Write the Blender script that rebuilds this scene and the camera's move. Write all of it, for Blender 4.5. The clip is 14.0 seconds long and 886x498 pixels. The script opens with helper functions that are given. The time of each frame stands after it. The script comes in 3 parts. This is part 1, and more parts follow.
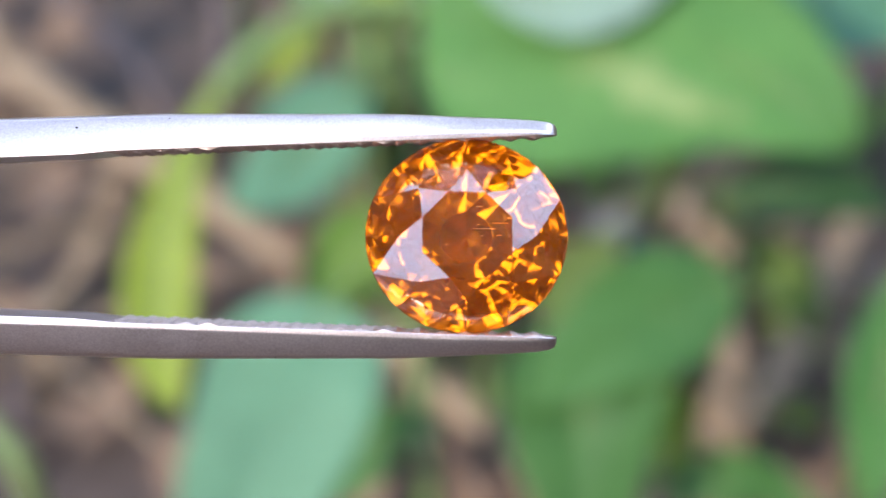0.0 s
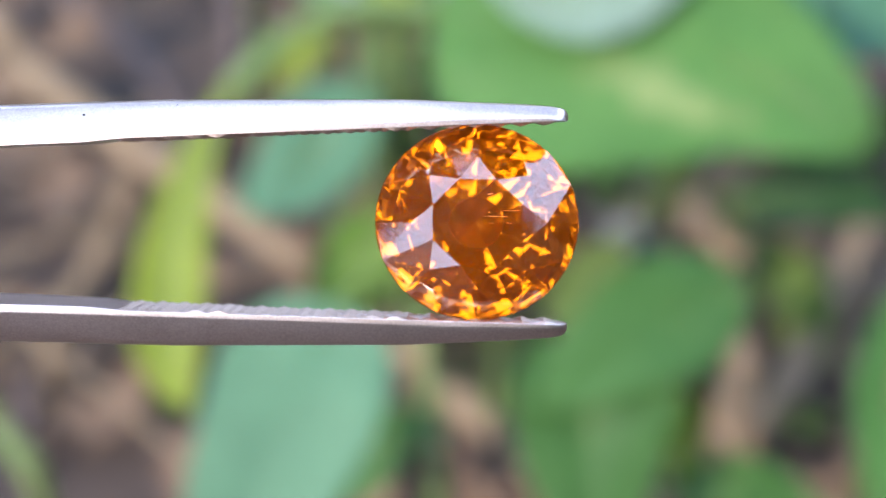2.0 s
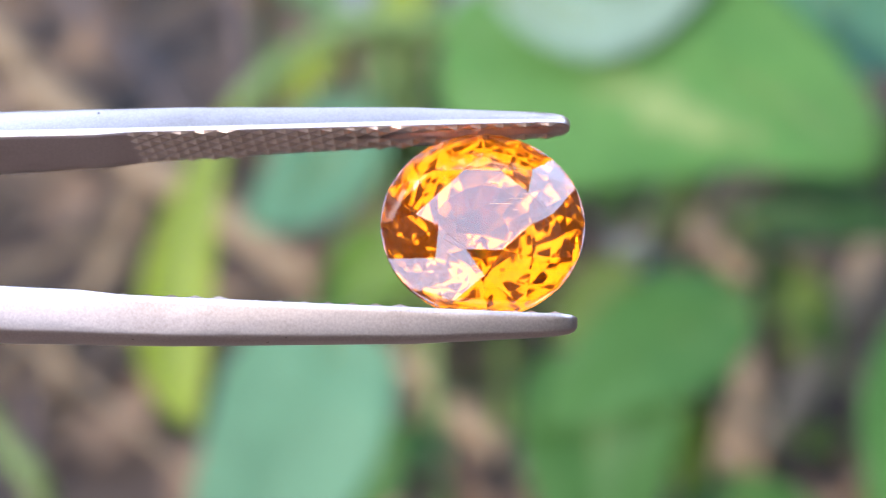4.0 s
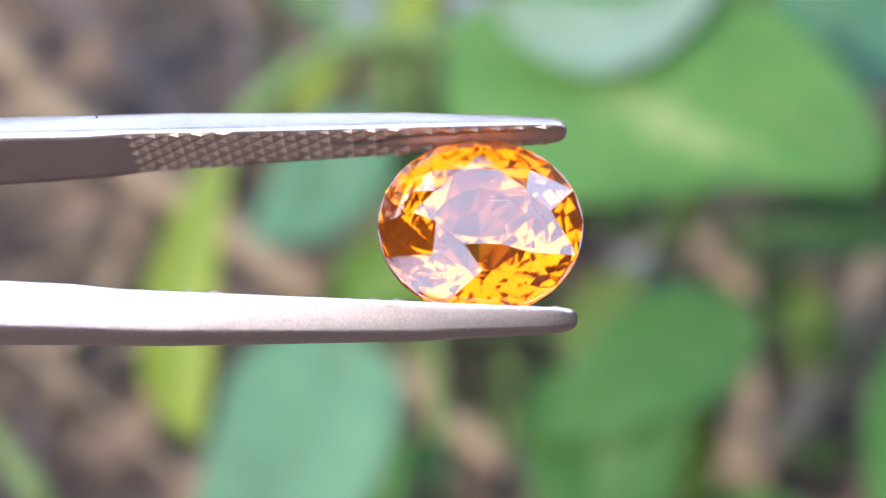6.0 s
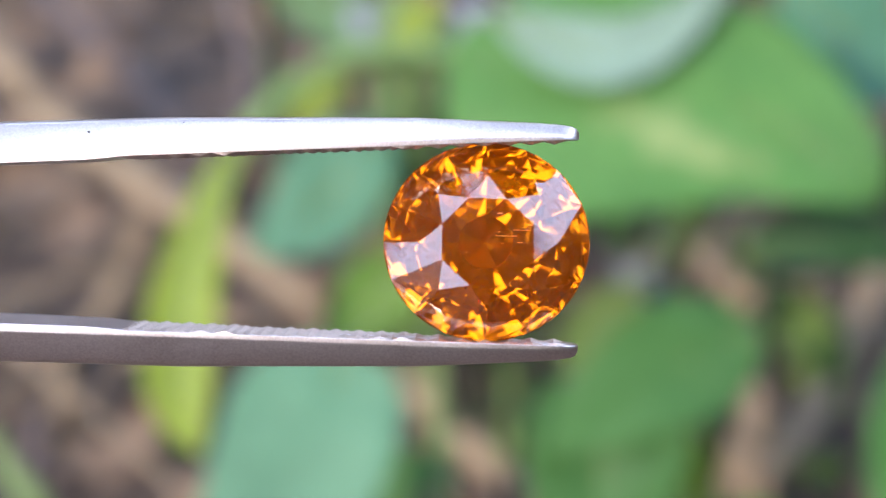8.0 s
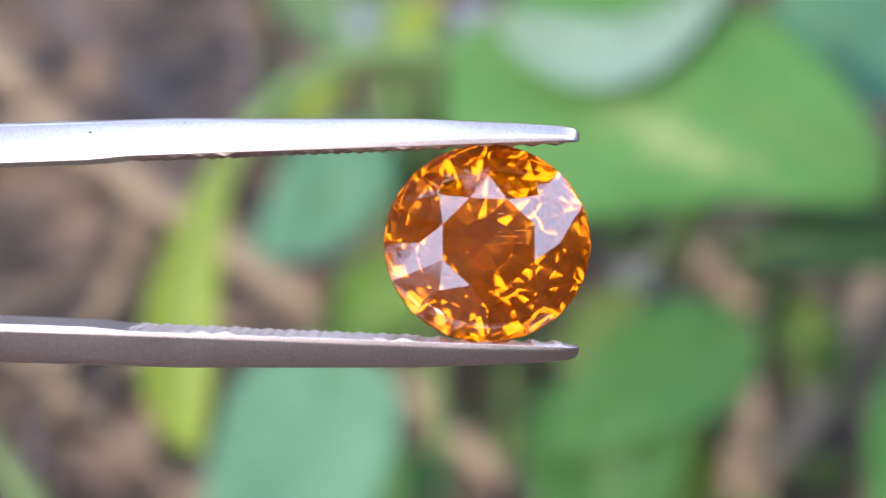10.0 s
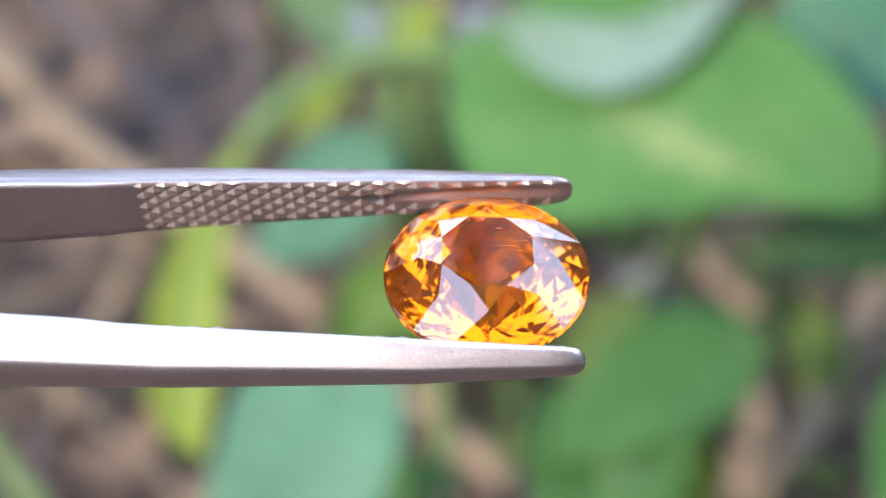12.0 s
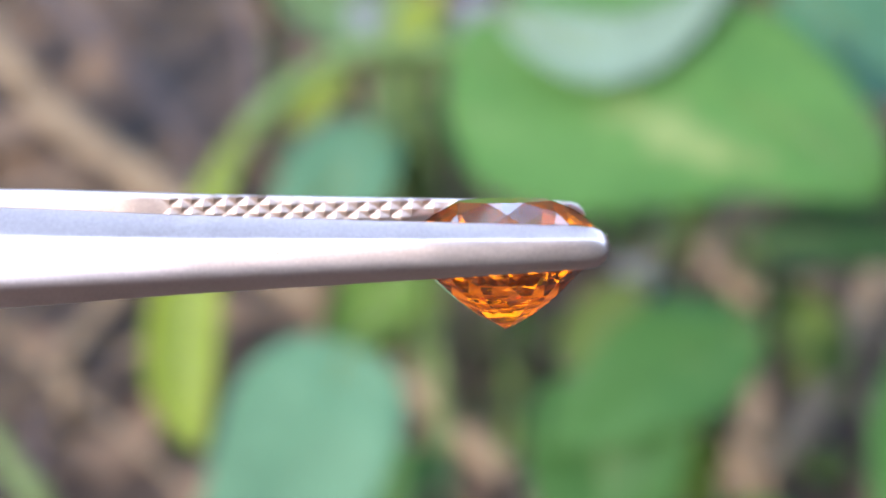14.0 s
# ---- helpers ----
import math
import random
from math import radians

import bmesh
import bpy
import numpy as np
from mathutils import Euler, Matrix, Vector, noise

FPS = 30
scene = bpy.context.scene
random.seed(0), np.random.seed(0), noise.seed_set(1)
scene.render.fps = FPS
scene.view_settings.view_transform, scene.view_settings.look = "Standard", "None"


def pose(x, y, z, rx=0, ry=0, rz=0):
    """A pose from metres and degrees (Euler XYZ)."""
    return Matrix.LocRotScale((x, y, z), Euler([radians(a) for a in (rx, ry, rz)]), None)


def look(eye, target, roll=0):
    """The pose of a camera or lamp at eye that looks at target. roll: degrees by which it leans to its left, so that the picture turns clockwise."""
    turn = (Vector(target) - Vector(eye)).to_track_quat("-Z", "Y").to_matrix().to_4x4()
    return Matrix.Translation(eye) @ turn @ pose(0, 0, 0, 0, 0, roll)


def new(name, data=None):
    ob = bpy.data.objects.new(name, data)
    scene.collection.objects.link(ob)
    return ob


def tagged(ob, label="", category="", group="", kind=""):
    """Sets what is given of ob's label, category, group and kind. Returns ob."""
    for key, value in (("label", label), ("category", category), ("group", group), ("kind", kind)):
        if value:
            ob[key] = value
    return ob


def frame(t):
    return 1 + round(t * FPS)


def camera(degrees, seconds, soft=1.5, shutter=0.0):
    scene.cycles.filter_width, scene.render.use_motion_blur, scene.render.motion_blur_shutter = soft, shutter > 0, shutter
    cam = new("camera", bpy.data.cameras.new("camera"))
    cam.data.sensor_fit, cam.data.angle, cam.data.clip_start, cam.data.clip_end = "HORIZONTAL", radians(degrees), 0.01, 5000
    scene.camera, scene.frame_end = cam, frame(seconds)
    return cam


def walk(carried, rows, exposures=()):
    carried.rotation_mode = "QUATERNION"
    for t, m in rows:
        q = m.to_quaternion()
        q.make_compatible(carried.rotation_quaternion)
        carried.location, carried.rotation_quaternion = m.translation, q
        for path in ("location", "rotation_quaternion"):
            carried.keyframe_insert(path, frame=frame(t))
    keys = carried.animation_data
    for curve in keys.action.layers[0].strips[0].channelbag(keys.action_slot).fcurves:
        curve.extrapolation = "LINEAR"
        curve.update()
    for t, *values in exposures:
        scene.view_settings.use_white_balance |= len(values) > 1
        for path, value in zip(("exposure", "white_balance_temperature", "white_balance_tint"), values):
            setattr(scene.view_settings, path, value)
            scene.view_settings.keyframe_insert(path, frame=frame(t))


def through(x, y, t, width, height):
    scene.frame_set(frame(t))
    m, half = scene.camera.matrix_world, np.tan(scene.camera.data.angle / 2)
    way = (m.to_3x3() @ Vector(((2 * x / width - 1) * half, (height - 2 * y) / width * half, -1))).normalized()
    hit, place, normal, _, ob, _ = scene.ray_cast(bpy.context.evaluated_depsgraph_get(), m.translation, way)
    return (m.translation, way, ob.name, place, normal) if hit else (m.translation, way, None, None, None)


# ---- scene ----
# A faceted orange gemstone held in steel tweezers before a garden bed.
cam = camera(36.0, 14.0, soft=1.35)
cam.data.dof.use_dof = True
cam.data.dof.focus_distance = 0.0565
cam.data.dof.aperture_fstop = 28.0
cam.data.dof.aperture_blades = 0
walk(cam, [
    (0, pose(0.0000, 0.0000, 0.3700, 48.528, 0, -1.187)),
    (0.5, pose(0.0000, 0.0000, 0.3700, 48.433, 0, -1.045)),
    (1, pose(0.0000, 0.0000, 0.3700, 48.457, 0, -0.879)),
    (1.5, pose(0.0000, 0.0000, 0.3700, 48.481, 0, -0.807)),
    (2, pose(0.0000, 0.0000, 0.3700, 48.670, 0, -0.641)),
    (2.5, pose(0.0000, 0.0000, 0.3700, 48.837, 0, -0.475)),
    (3, pose(0.0000, 0.0000, 0.3700, 49.098, 0, -0.404)),
    (3.2, pose(0.0000, 0.0000, 0.3700, 49.145, 0, -0.356)),
    (5.3, pose(0.0000, 0.0000, 0.3700, 49.739, 0, -0.142)),
    (5.5, pose(0.0000, 0.0000, 0.3700, 49.786, 0, -0.095)),
    (6, pose(0.0000, 0.0000, 0.3700, 49.929, 0, -0.047)),
    (6.5, pose(0.0000, 0.0000, 0.3700, 50.000, 0, 0.000)),
    (7, pose(0.0000, 0.0000, 0.3700, 50.095, 0, -0.047)),
    (7.5, pose(0.0000, 0.0000, 0.3700, 50.332, 0, 0.000)),
    (8, pose(0.0000, 0.0000, 0.3700, 50.499, 0, 0.047)),
    (8.2, pose(0.0000, 0.0000, 0.3700, 50.522, 0, 0.047)),
    (10.3, pose(0.0000, 0.0000, 0.3700, 50.570, 0, 0.000)),
    (10.5, pose(0.0000, 0.0000, 0.3700, 50.570, 0, 0.000)),
    (11, pose(0.0000, 0.0000, 0.3700, 50.594, 0, 0.000)),
    (11.5, pose(0.0000, 0.0000, 0.3700, 50.641, 0, 0.095)),
    (12, pose(0.0000, 0.0000, 0.3700, 50.712, 0, 0.214)),
    (12.5, pose(0.0000, 0.0000, 0.3700, 50.570, 0, 0.214)),
    (13, pose(0.0000, 0.0000, 0.3700, 50.309, 0, 0.142)),
    (13.5, pose(0.0000, 0.0000, 0.3700, 50.214, 0, 0.190)),
    (14, pose(0.0000, 0.0000, 0.3700, 50.356, 0, 0.166)),
])

# ---- light ----
SUN_ELEVATION, SUN_TURN = radians(34), radians(220)
world = bpy.data.worlds.new("world")
scene.world = world
world.use_nodes = True
wn = world.node_tree.nodes
sky = wn.new("ShaderNodeTexSky")
sky.sky_type = 'NISHITA'
sky.sun_disc = False
sky.sun_elevation, sky.sun_rotation = SUN_ELEVATION, SUN_TURN
sky.air_density, sky.dust_density, sky.ozone_density = 1.2, 2.0, 2.5
wn["Background"].inputs["Strength"].default_value = 0.15
# broken white cloud all over the blue
coords, cloud, cover, blend = wn.new("ShaderNodeTexCoord"), wn.new("ShaderNodeTexNoise"), wn.new("ShaderNodeValToRGB"), wn.new("ShaderNodeMix")
cloud.inputs["Scale"].default_value, cloud.inputs["Detail"].default_value = 1.3, 4.0
cloud.noise_dimensions = '4D'
cloud.inputs["W"].default_value = 4.95
cover.color_ramp.elements[0].color = (0.85, 0.85, 0.85, 1)
cover.color_ramp.elements[0].position, cover.color_ramp.elements[1].position = 0.25, 0.58
blend.data_type = 'RGBA'
blend.inputs[7].default_value = (6.0, 8.2, 12.4, 1)
for a, b in ((coords.outputs["Generated"], cloud.inputs["Vector"]), (cloud.outputs["Fac"], cover.inputs["Fac"]), (cover.outputs["Color"], blend.inputs[0]),
             (sky.outputs["Color"], blend.inputs[6]), (blend.outputs[2], wn["Background"].inputs["Color"])):
    world.node_tree.links.new(a, b)

sun_data = bpy.data.lights.new("sun", 'SUN')
sun_data.energy, sun_data.angle, sun_data.color = 2.2, radians(1.3), (1.0, 0.915, 0.80)
sun = new("sun", sun_data)
to_sun = Vector((math.sin(SUN_TURN) * math.cos(SUN_ELEVATION), math.cos(SUN_TURN) * math.cos(SUN_ELEVATION), math.sin(SUN_ELEVATION)))
sun.matrix_world = look(to_sun * 5, (0, 0, 0))
scene.view_settings.exposure = 2.13


# ---- materials ----
def material(name, rough=0.5, metal=0.0):
    m = bpy.data.materials.new(name)
    m.use_nodes = True
    b = m.node_tree.nodes["Principled BSDF"]
    b.inputs["Roughness"].default_value = rough
    b.inputs["Metallic"].default_value = metal
    return m, m.node_tree, b


def noise_tex(nt, scale, detail=4.0, rough=0.55, stretch=None):
    co = nt.nodes.new("ShaderNodeTexCoord")
    n = nt.nodes.new("ShaderNodeTexNoise")
    n.inputs["Scale"].default_value, n.inputs["Detail"].default_value, n.inputs["Roughness"].default_value = scale, detail, rough
    if stretch:
        mp = nt.nodes.new("ShaderNodeMapping")
        mp.inputs["Scale"].default_value = stretch
        nt.links.new(co.outputs["Object"], mp.inputs["Vector"])
        nt.links.new(mp.outputs["Vector"], n.inputs["Vector"])
    else:
        nt.links.new(co.outputs["Object"], n.inputs["Vector"])
    return n.outputs["Fac"]


def ramp(nt, fac, stops):
    r = nt.nodes.new("ShaderNodeValToRGB")
    while len(r.color_ramp.elements) < len(stops):
        r.color_ramp.elements.new(0.5)
    for e, (p, c) in zip(r.color_ramp.elements, stops):
        e.position, e.color = p, (*c, 1)
    nt.links.new(fac, r.inputs["Fac"])
    return r.outputs["Color"]


def mix(nt, fac, a, b, blend='MIX'):
    m = nt.nodes.new("ShaderNodeMix")
    m.data_type, m.blend_type = 'RGBA', blend
    for sock, v in ((m.inputs[0], fac), (m.inputs[6], a), (m.inputs[7], b)):
        if isinstance(v, (int, float)):
            sock.default_value = v
        elif isinstance(v, tuple):
            sock.default_value = (*v, 1)
        else:
            nt.links.new(v, sock)
    return m.outputs[2]


def bump(nt, b, height, strength, distance):
    n = nt.nodes.new("ShaderNodeBump")
    n.inputs["Strength"].default_value, n.inputs["Distance"].default_value = strength, distance
    nt.links.new(height, n.inputs["Height"])
    nt.links.new(n.outputs["Normal"], b.inputs["Normal"])


def scaled(c, k):
    return tuple(min(1.0, v * k) for v in c)


def leaf_material(name, colour, pale, rough=0.6, through=0.35):
    """Leaf skin: mottled green, lit through from behind."""
    m, nt, b = material(name, rough)
    b.inputs["Specular IOR Level"].default_value = 0.22
    big = noise_tex(nt, 18, 3)
    fine = noise_tex(nt, 260, 4)
    c = ramp(nt, big, [(0.3, scaled(colour, 0.75)), (0.5, colour), (0.72, pale)])
    c = mix(nt, 0.35, c, ramp(nt, fine, [(0.3, scaled(colour, 0.6)), (0.7, scaled(pale, 1.1))]))
    nt.links.new(c, b.inputs["Base Color"])
    bump(nt, b, fine, 0.3, 0.0006)
    tr = nt.nodes.new("ShaderNodeBsdfTranslucent")
    nt.links.new(mix(nt, 1.0, c, (1.0, 0.95, 0.45), 'MULTIPLY'), tr.inputs["Color"])
    mx = nt.nodes.new("ShaderNodeMixShader")
    mx.inputs[0].default_value = through
    out = nt.nodes["Material Output"]
    nt.links.new(b.outputs[0], mx.inputs[1])
    nt.links.new(tr.outputs[0], mx.inputs[2])
    nt.links.new(mx.outputs[0], out.inputs["Surface"])
    return m


def dry_material(name, dark, light, scale=90, stretch=None):
    m, nt, b = material(name, 0.85)
    a = noise_tex(nt, scale, 5, 0.6, stretch)
    c = noise_tex(nt, scale * 0.12, 3)
    nt.links.new(mix(nt, c, ramp(nt, a, [(0.3, dark), (0.7, light)]), ramp(nt, a, [(0.3, scaled(dark, 0.6)), (0.7, scaled(light, 0.75))])), b.inputs["Base Color"])
    bump(nt, b, a, 0.6, 0.002)
    return m


def steel_material(name="satin_steel", tint=(1.0, 1.0, 1.0), rough=(0.32, 0.46)):
    """Satin stainless steel with a fine blasted grain and faint dirt."""
    m, nt, b = material(name, 0.34, 1.0)
    grain = noise_tex(nt, 9000, 3, 0.6)
    scratch = noise_tex(nt, 2200, 4, 0.6, (0.15, 1, 1))
    dirt = noise_tex(nt, 320, 5, 0.6)
    c = ramp(nt, dirt, [(0.25, (0.40, 0.34, 0.31)), (0.42, (0.54, 0.485, 0.455)), (0.7, (0.60, 0.55, 0.525))])
    c = mix(nt, 0.5, c, ramp(nt, grain, [(0.3, (0.40, 0.365, 0.345)), (0.7, (0.66, 0.625, 0.605))]))
    nt.links.new(mix(nt, 1.0, c, tint, 'MULTIPLY'), b.inputs["Base Color"])
    rr = ramp(nt, mix(nt, 0.5, grain, scratch), [(0.3, (rough[0],) * 3), (0.7, (rough[1],) * 3)])
    nt.links.new(rr, b.inputs["Roughness"])
    bump(nt, b, mix(nt, 0.4, grain, scratch), 0.2, 0.00005)
    return m


def gem_material(name="orange_gem", worn=False):
    """Clear orange corundum: white at its skin, coloured where light goes through."""
    m, nt, b = material(name, 0.0)
    b.inputs["Transmission Weight"].default_value = 0.978
    b.inputs["IOR"].default_value = 1.79
    zone = noise_tex(nt, 260, 2)
    nt.links.new(ramp(nt, zone, [(0.3, (0.86, 0.145, 0.0010)), (0.7, (0.93, 0.190, 0.0020))]), b.inputs["Base Color"])
    if worn:
        lines = noise_tex(nt, 700, 2, 0.5, (1.0, 1.0, 14.0))
        patch = noise_tex(nt, 420, 2)
        streak = ramp(nt, mix(nt, 1.0, ramp(nt, lines, [(0.60, (0, 0, 0)), (0.66, (1, 1, 1))]), ramp(nt, patch, [(0.45, (0, 0, 0)), (0.6, (1, 1, 1))]), 'MULTIPLY'), [(0.0, (0, 0, 0)), (1.0, (0.32, 0.32, 0.32))])
        nt.links.new(streak, b.inputs["Roughness"])
    return m


STEEL = steel_material("satin_steel", (0.90, 0.79, 0.80), (0.32, 0.41))
# darker, browner and rougher than the arms, for the teeth
BROWN_STEEL = steel_material("brown_steel", (0.72, 0.58, 0.52), (0.42, 0.56))
GEM = gem_material()
GEM_WORN = gem_material("worn_orange_gem", True)
LEAF_FRESH = leaf_material("leaf_fresh", (0.033, 0.094, 0.020), (0.050, 0.124, 0.028))
LEAF_MINT = leaf_material("leaf_mint", (0.064, 0.144, 0.078), (0.082, 0.168, 0.096))
LEAF_LIME = leaf_material("leaf_lime", (0.125, 0.160, 0.012), (0.155, 0.188, 0.018))
LEAF_OLIVE = leaf_material("leaf_olive", (0.058, 0.092, 0.013), (0.076, 0.110, 0.022))
LEAF_DEEP = leaf_material("leaf_deep", (0.028, 0.080, 0.014), (0.040, 0.100, 0.020))
# LEAF_DEEP at half strength: shade below the heart leaf put into the colour
LEAF_DEEP_SHADED = leaf_material("leaf_deep_shaded", (0.013, 0.040, 0.007), (0.020, 0.052, 0.010))
LEAF_SPRING = leaf_material("leaf_spring", (0.060, 0.118, 0.012), (0.085, 0.145, 0.018))
LEAF_ARCH = leaf_material("leaf_arch", (0.120, 0.180, 0.055), (0.150, 0.205, 0.075))
LEAF_TEAL = leaf_material("leaf_teal", (0.052, 0.132, 0.072), (0.070, 0.158, 0.090))
LEAF_PALE = leaf_material("leaf_pale", (0.145, 0.205, 0.150), (0.190, 0.245, 0.185))
LEAF_SOFT = leaf_material("leaf_soft", (0.075, 0.125, 0.048), (0.100, 0.155, 0.066))
STEM = leaf_material("green_stem", (0.085, 0.115, 0.036), (0.120, 0.140, 0.055), 0.6, 0.1)
PETAL = leaf_material("pale_petal", (0.20, 0.21, 0.24), (0.28, 0.29, 0.32), 0.6, 0.3)
STRAW = dry_material("dry_straw", (0.108, 0.066, 0.036), (0.172, 0.117, 0.067), 120)
BARK = dry_material("dry_bark", (0.036, 0.022, 0.019), (0.084, 0.056, 0.050), 120)
LITTER = dry_material("leaf_litter", (0.052, 0.027, 0.015), (0.136, 0.080, 0.047), 70)
SOIL = dry_material("soil", (0.022, 0.013, 0.010), (0.054, 0.033, 0.025), 40)


def scarred_leaf(name, colour, pale, scar, at, size):
    """A leaf skin with one pale healed scar at a place on it."""
    m = leaf_material(name, colour, pale)
    nt = m.node_tree
    b = nt.nodes["Principled BSDF"]
    co, mp = nt.nodes.new("ShaderNodeTexCoord"), nt.nodes.new("ShaderNodeMapping")
    mp.vector_type = 'TEXTURE'
    mp.inputs["Location"].default_value = at
    mp.inputs["Rotation"].default_value = (0, radians(13), 0)
    mp.inputs["Scale"].default_value = size
    ln = nt.nodes.new("ShaderNodeVectorMath")
    ln.operation = 'LENGTH'
    nt.links.new(co.outputs["Object"], mp.inputs["Vector"])
    nt.links.new(mp.outputs["Vector"], ln.inputs[0])
    add = nt.nodes.new("ShaderNodeMath")
    nt.links.new(ln.outputs["Value"], add.inputs[0])
    nt.links.new(noise_tex(nt, 160, 3), add.inputs[1])
    fac = ramp(nt, add.outputs[0], [(0.75, (1, 1, 1)), (1.0, (0, 0, 0))])
    old = b.inputs["Base Color"].links[0].from_socket
    nt.links.new(mix(nt, fac, old, scar), b.inputs["Base Color"])
    return m


# ---- builders ----
def finish(bm, name, mat, parent=None, label="", smooth=True):
    me = bpy.data.meshes.new(name)
    bm.normal_update()
    bm.to_mesh(me)
    bm.free()
    me.materials.append(mat)
    for p in me.polygons:
        p.use_smooth = smooth
    ob = new(name, me)
    if parent:
        ob.parent = parent
    return tagged(ob, label)


def part(name, bm, mat, parent, label="", smooth=True):
    return finish(bm, name, mat, parent, label, smooth)


def thing(name, at, label, category, group=""):
    e = new(name)
    e.empty_display_size = 0.01
    e.location = at
    return tagged(e, label, category, group)


def curve_points(pts, n):
    """A smooth run of n+1 points through pts."""
    pts = [Vector(p) for p in pts]
    ext = [pts[0] * 2 - pts[1], *pts, pts[-1] * 2 - pts[-2]]
    out = []
    for i in range(n + 1):
        s = i / n * (len(pts) - 1)
        k = min(int(s), len(pts) - 2)
        u = s - k
        a, b, c, d = ext[k:k + 4]
        out.append(0.5 * ((2 * b) + (c - a) * u + (2 * a - 5 * b + 4 * c - d) * u * u + (3 * b - a - 3 * c + d) * u ** 3))
    return out


def tube(bm, pts, r0, r1, n=16, sides=8, wob=0.0):
    """A tapered stalk along pts."""
    line = curve_points(pts, n)
    rings = []
    for i, p in enumerate(line):
        t = (line[min(i + 1, n)] - line[max(i - 1, 0)]).normalized()
        a = t.orthogonal().normalized()
        b = t.cross(a)
        r = r0 + (r1 - r0) * i / n
        r *= 1 + wob * noise.noise(p * 90)
        rings.append([bm.verts.new(p + (a * math.cos(k * math.tau / sides) + b * math.sin(k * math.tau / sides)) * r) for k in range(sides)])
    for u, v in zip(rings, rings[1:]):
        for k in range(sides):
            bm.faces.new((u[k], u[(k + 1) % sides], v[(k + 1) % sides], v[k]))
    bm.faces.new(rings[0][::-1])
    bm.faces.new(rings[-1])


def outline(kind, s):
    """Half width, 0 to 1, at s along a leaf."""
    if kind == "heart":
        return min(1.0, 0.55 + 1.9 * s) * (1 - (max(0.0, s - 0.2) / 0.8) ** 1.7) ** 0.72 * min(1.0, (s + 0.004) / 0.05) ** 0.5
    if kind == "oval":
        return math.sin(math.pi * s ** 0.85) ** 0.72
    if kind == "egg":
        return max(0.0, math.sin(math.pi * s ** 0.75)) ** 0.5
    if kind == "blade":
        u = min(1.0, max(0.0, s / 0.58))
        return (0.27 + 0.73 * u * u * (3 - 2 * u)) * max(0.0, 1 - max(0.0, (s - 0.66) / 0.34) ** 1.6) ** 0.85
    return math.sin(math.pi * s) ** 0.8


def leaf_mesh(spine, width, facing, kind, cup=0.15, wave=0.05, thick=0.0005, n=26, m=8, seed=0):
    """A leaf blade of two skins along spine, its upper side to facing, with raised side veins."""
    bm = bmesh.new()
    line = curve_points(spine, n)
    facing = Vector(facing).normalized()
    top, low = [], []
    for i, p in enumerate(line):
        s = i / n
        t = (line[min(i + 1, n)] - line[max(i - 1, 0)]).normalized()
        side = t.cross(facing).normalized()
        up = side.cross(t).normalized()
        w = width * 0.5 * max(outline(kind, s), 0.02)
        tr, lr = [], []
        for k in range(-m, m + 1):
            u = k / m
            lift = cup * w * (abs(u) ** 1.6) + wave * width * noise.noise(Vector((s * 3.1 + seed * 7.3, u * 1.7, seed)))
            vein = 0.0012 * width * math.cos((s * 9 + abs(u) * 1.6) * math.tau) * (1 - abs(u))
            ragged = 1 + 0.05 * noise.noise(Vector((s * 14, seed * 3.7, k and k / abs(k))))
            q = p + side * (u * w * ragged) + up * (lift + vein)
            tr.append(bm.verts.new(q))
            lr.append(bm.verts.new(q - up * thick))
        top.append(tr)
        low.append(lr)
    c = 2 * m
    for i in range(n):
        for k in range(c):
            bm.faces.new((top[i][k], top[i][k + 1], top[i + 1][k + 1], top[i + 1][k]))
            bm.faces.new((low[i][k], low[i + 1][k], low[i + 1][k + 1], low[i][k + 1]))
        bm.faces.new((top[i][0], top[i + 1][0], low[i + 1][0], low[i][0]))
        bm.faces.new((top[i][c], low[i][c], low[i + 1][c], top[i + 1][c]))
    for i, flip in ((0, 0), (n, 1)):
        for k in range(c):
            f = (top[i][k], low[i][k], low[i][k + 1], top[i][k + 1])
            bm.faces.new(f[::-1] if flip else f)
    return bm


def plant(name, label, mat, spine, width, facing, kind, foot, group="", stem_r=0.0016, rise=(), **kw):
    """A leaf on its stalk, rooted in the ground at foot."""
    root = thing(name, (foot[0], foot[1], 0.0), label, "plant", group)
    o = Vector((foot[0], foot[1], 0.0))
    sp = [Vector(p) - o for p in spine]
    blade = part("leaf_blade", leaf_mesh(sp, width, facing, kind, **kw), mat, root)
    bm = bmesh.new()
    f = Vector(facing).normalized()
    tube(bm, [p - f * 0.0006 for p in sp], stem_r * 0.8, stem_r * 0.2, 24, 6)
    part("midrib", bm, STEM, blade)
    bm = bmesh.new()
    way = [Vector(p) - o for p in rise] + [sp[0] - f * 0.0006]
    b = way[0]
    tube(bm, [Vector((0, 0, -0.01)), Vector((b.x * 0.15, b.y * 0.15 + 0.012, b.z * 0.5)), *way], stem_r * 1.5, stem_r * (1.3 if rise else 0.9), 18 + 8 * len(rise), 8, 0.1)
    part("stalk", bm, LEAF_ARCH if rise else STEM, root)
    return root


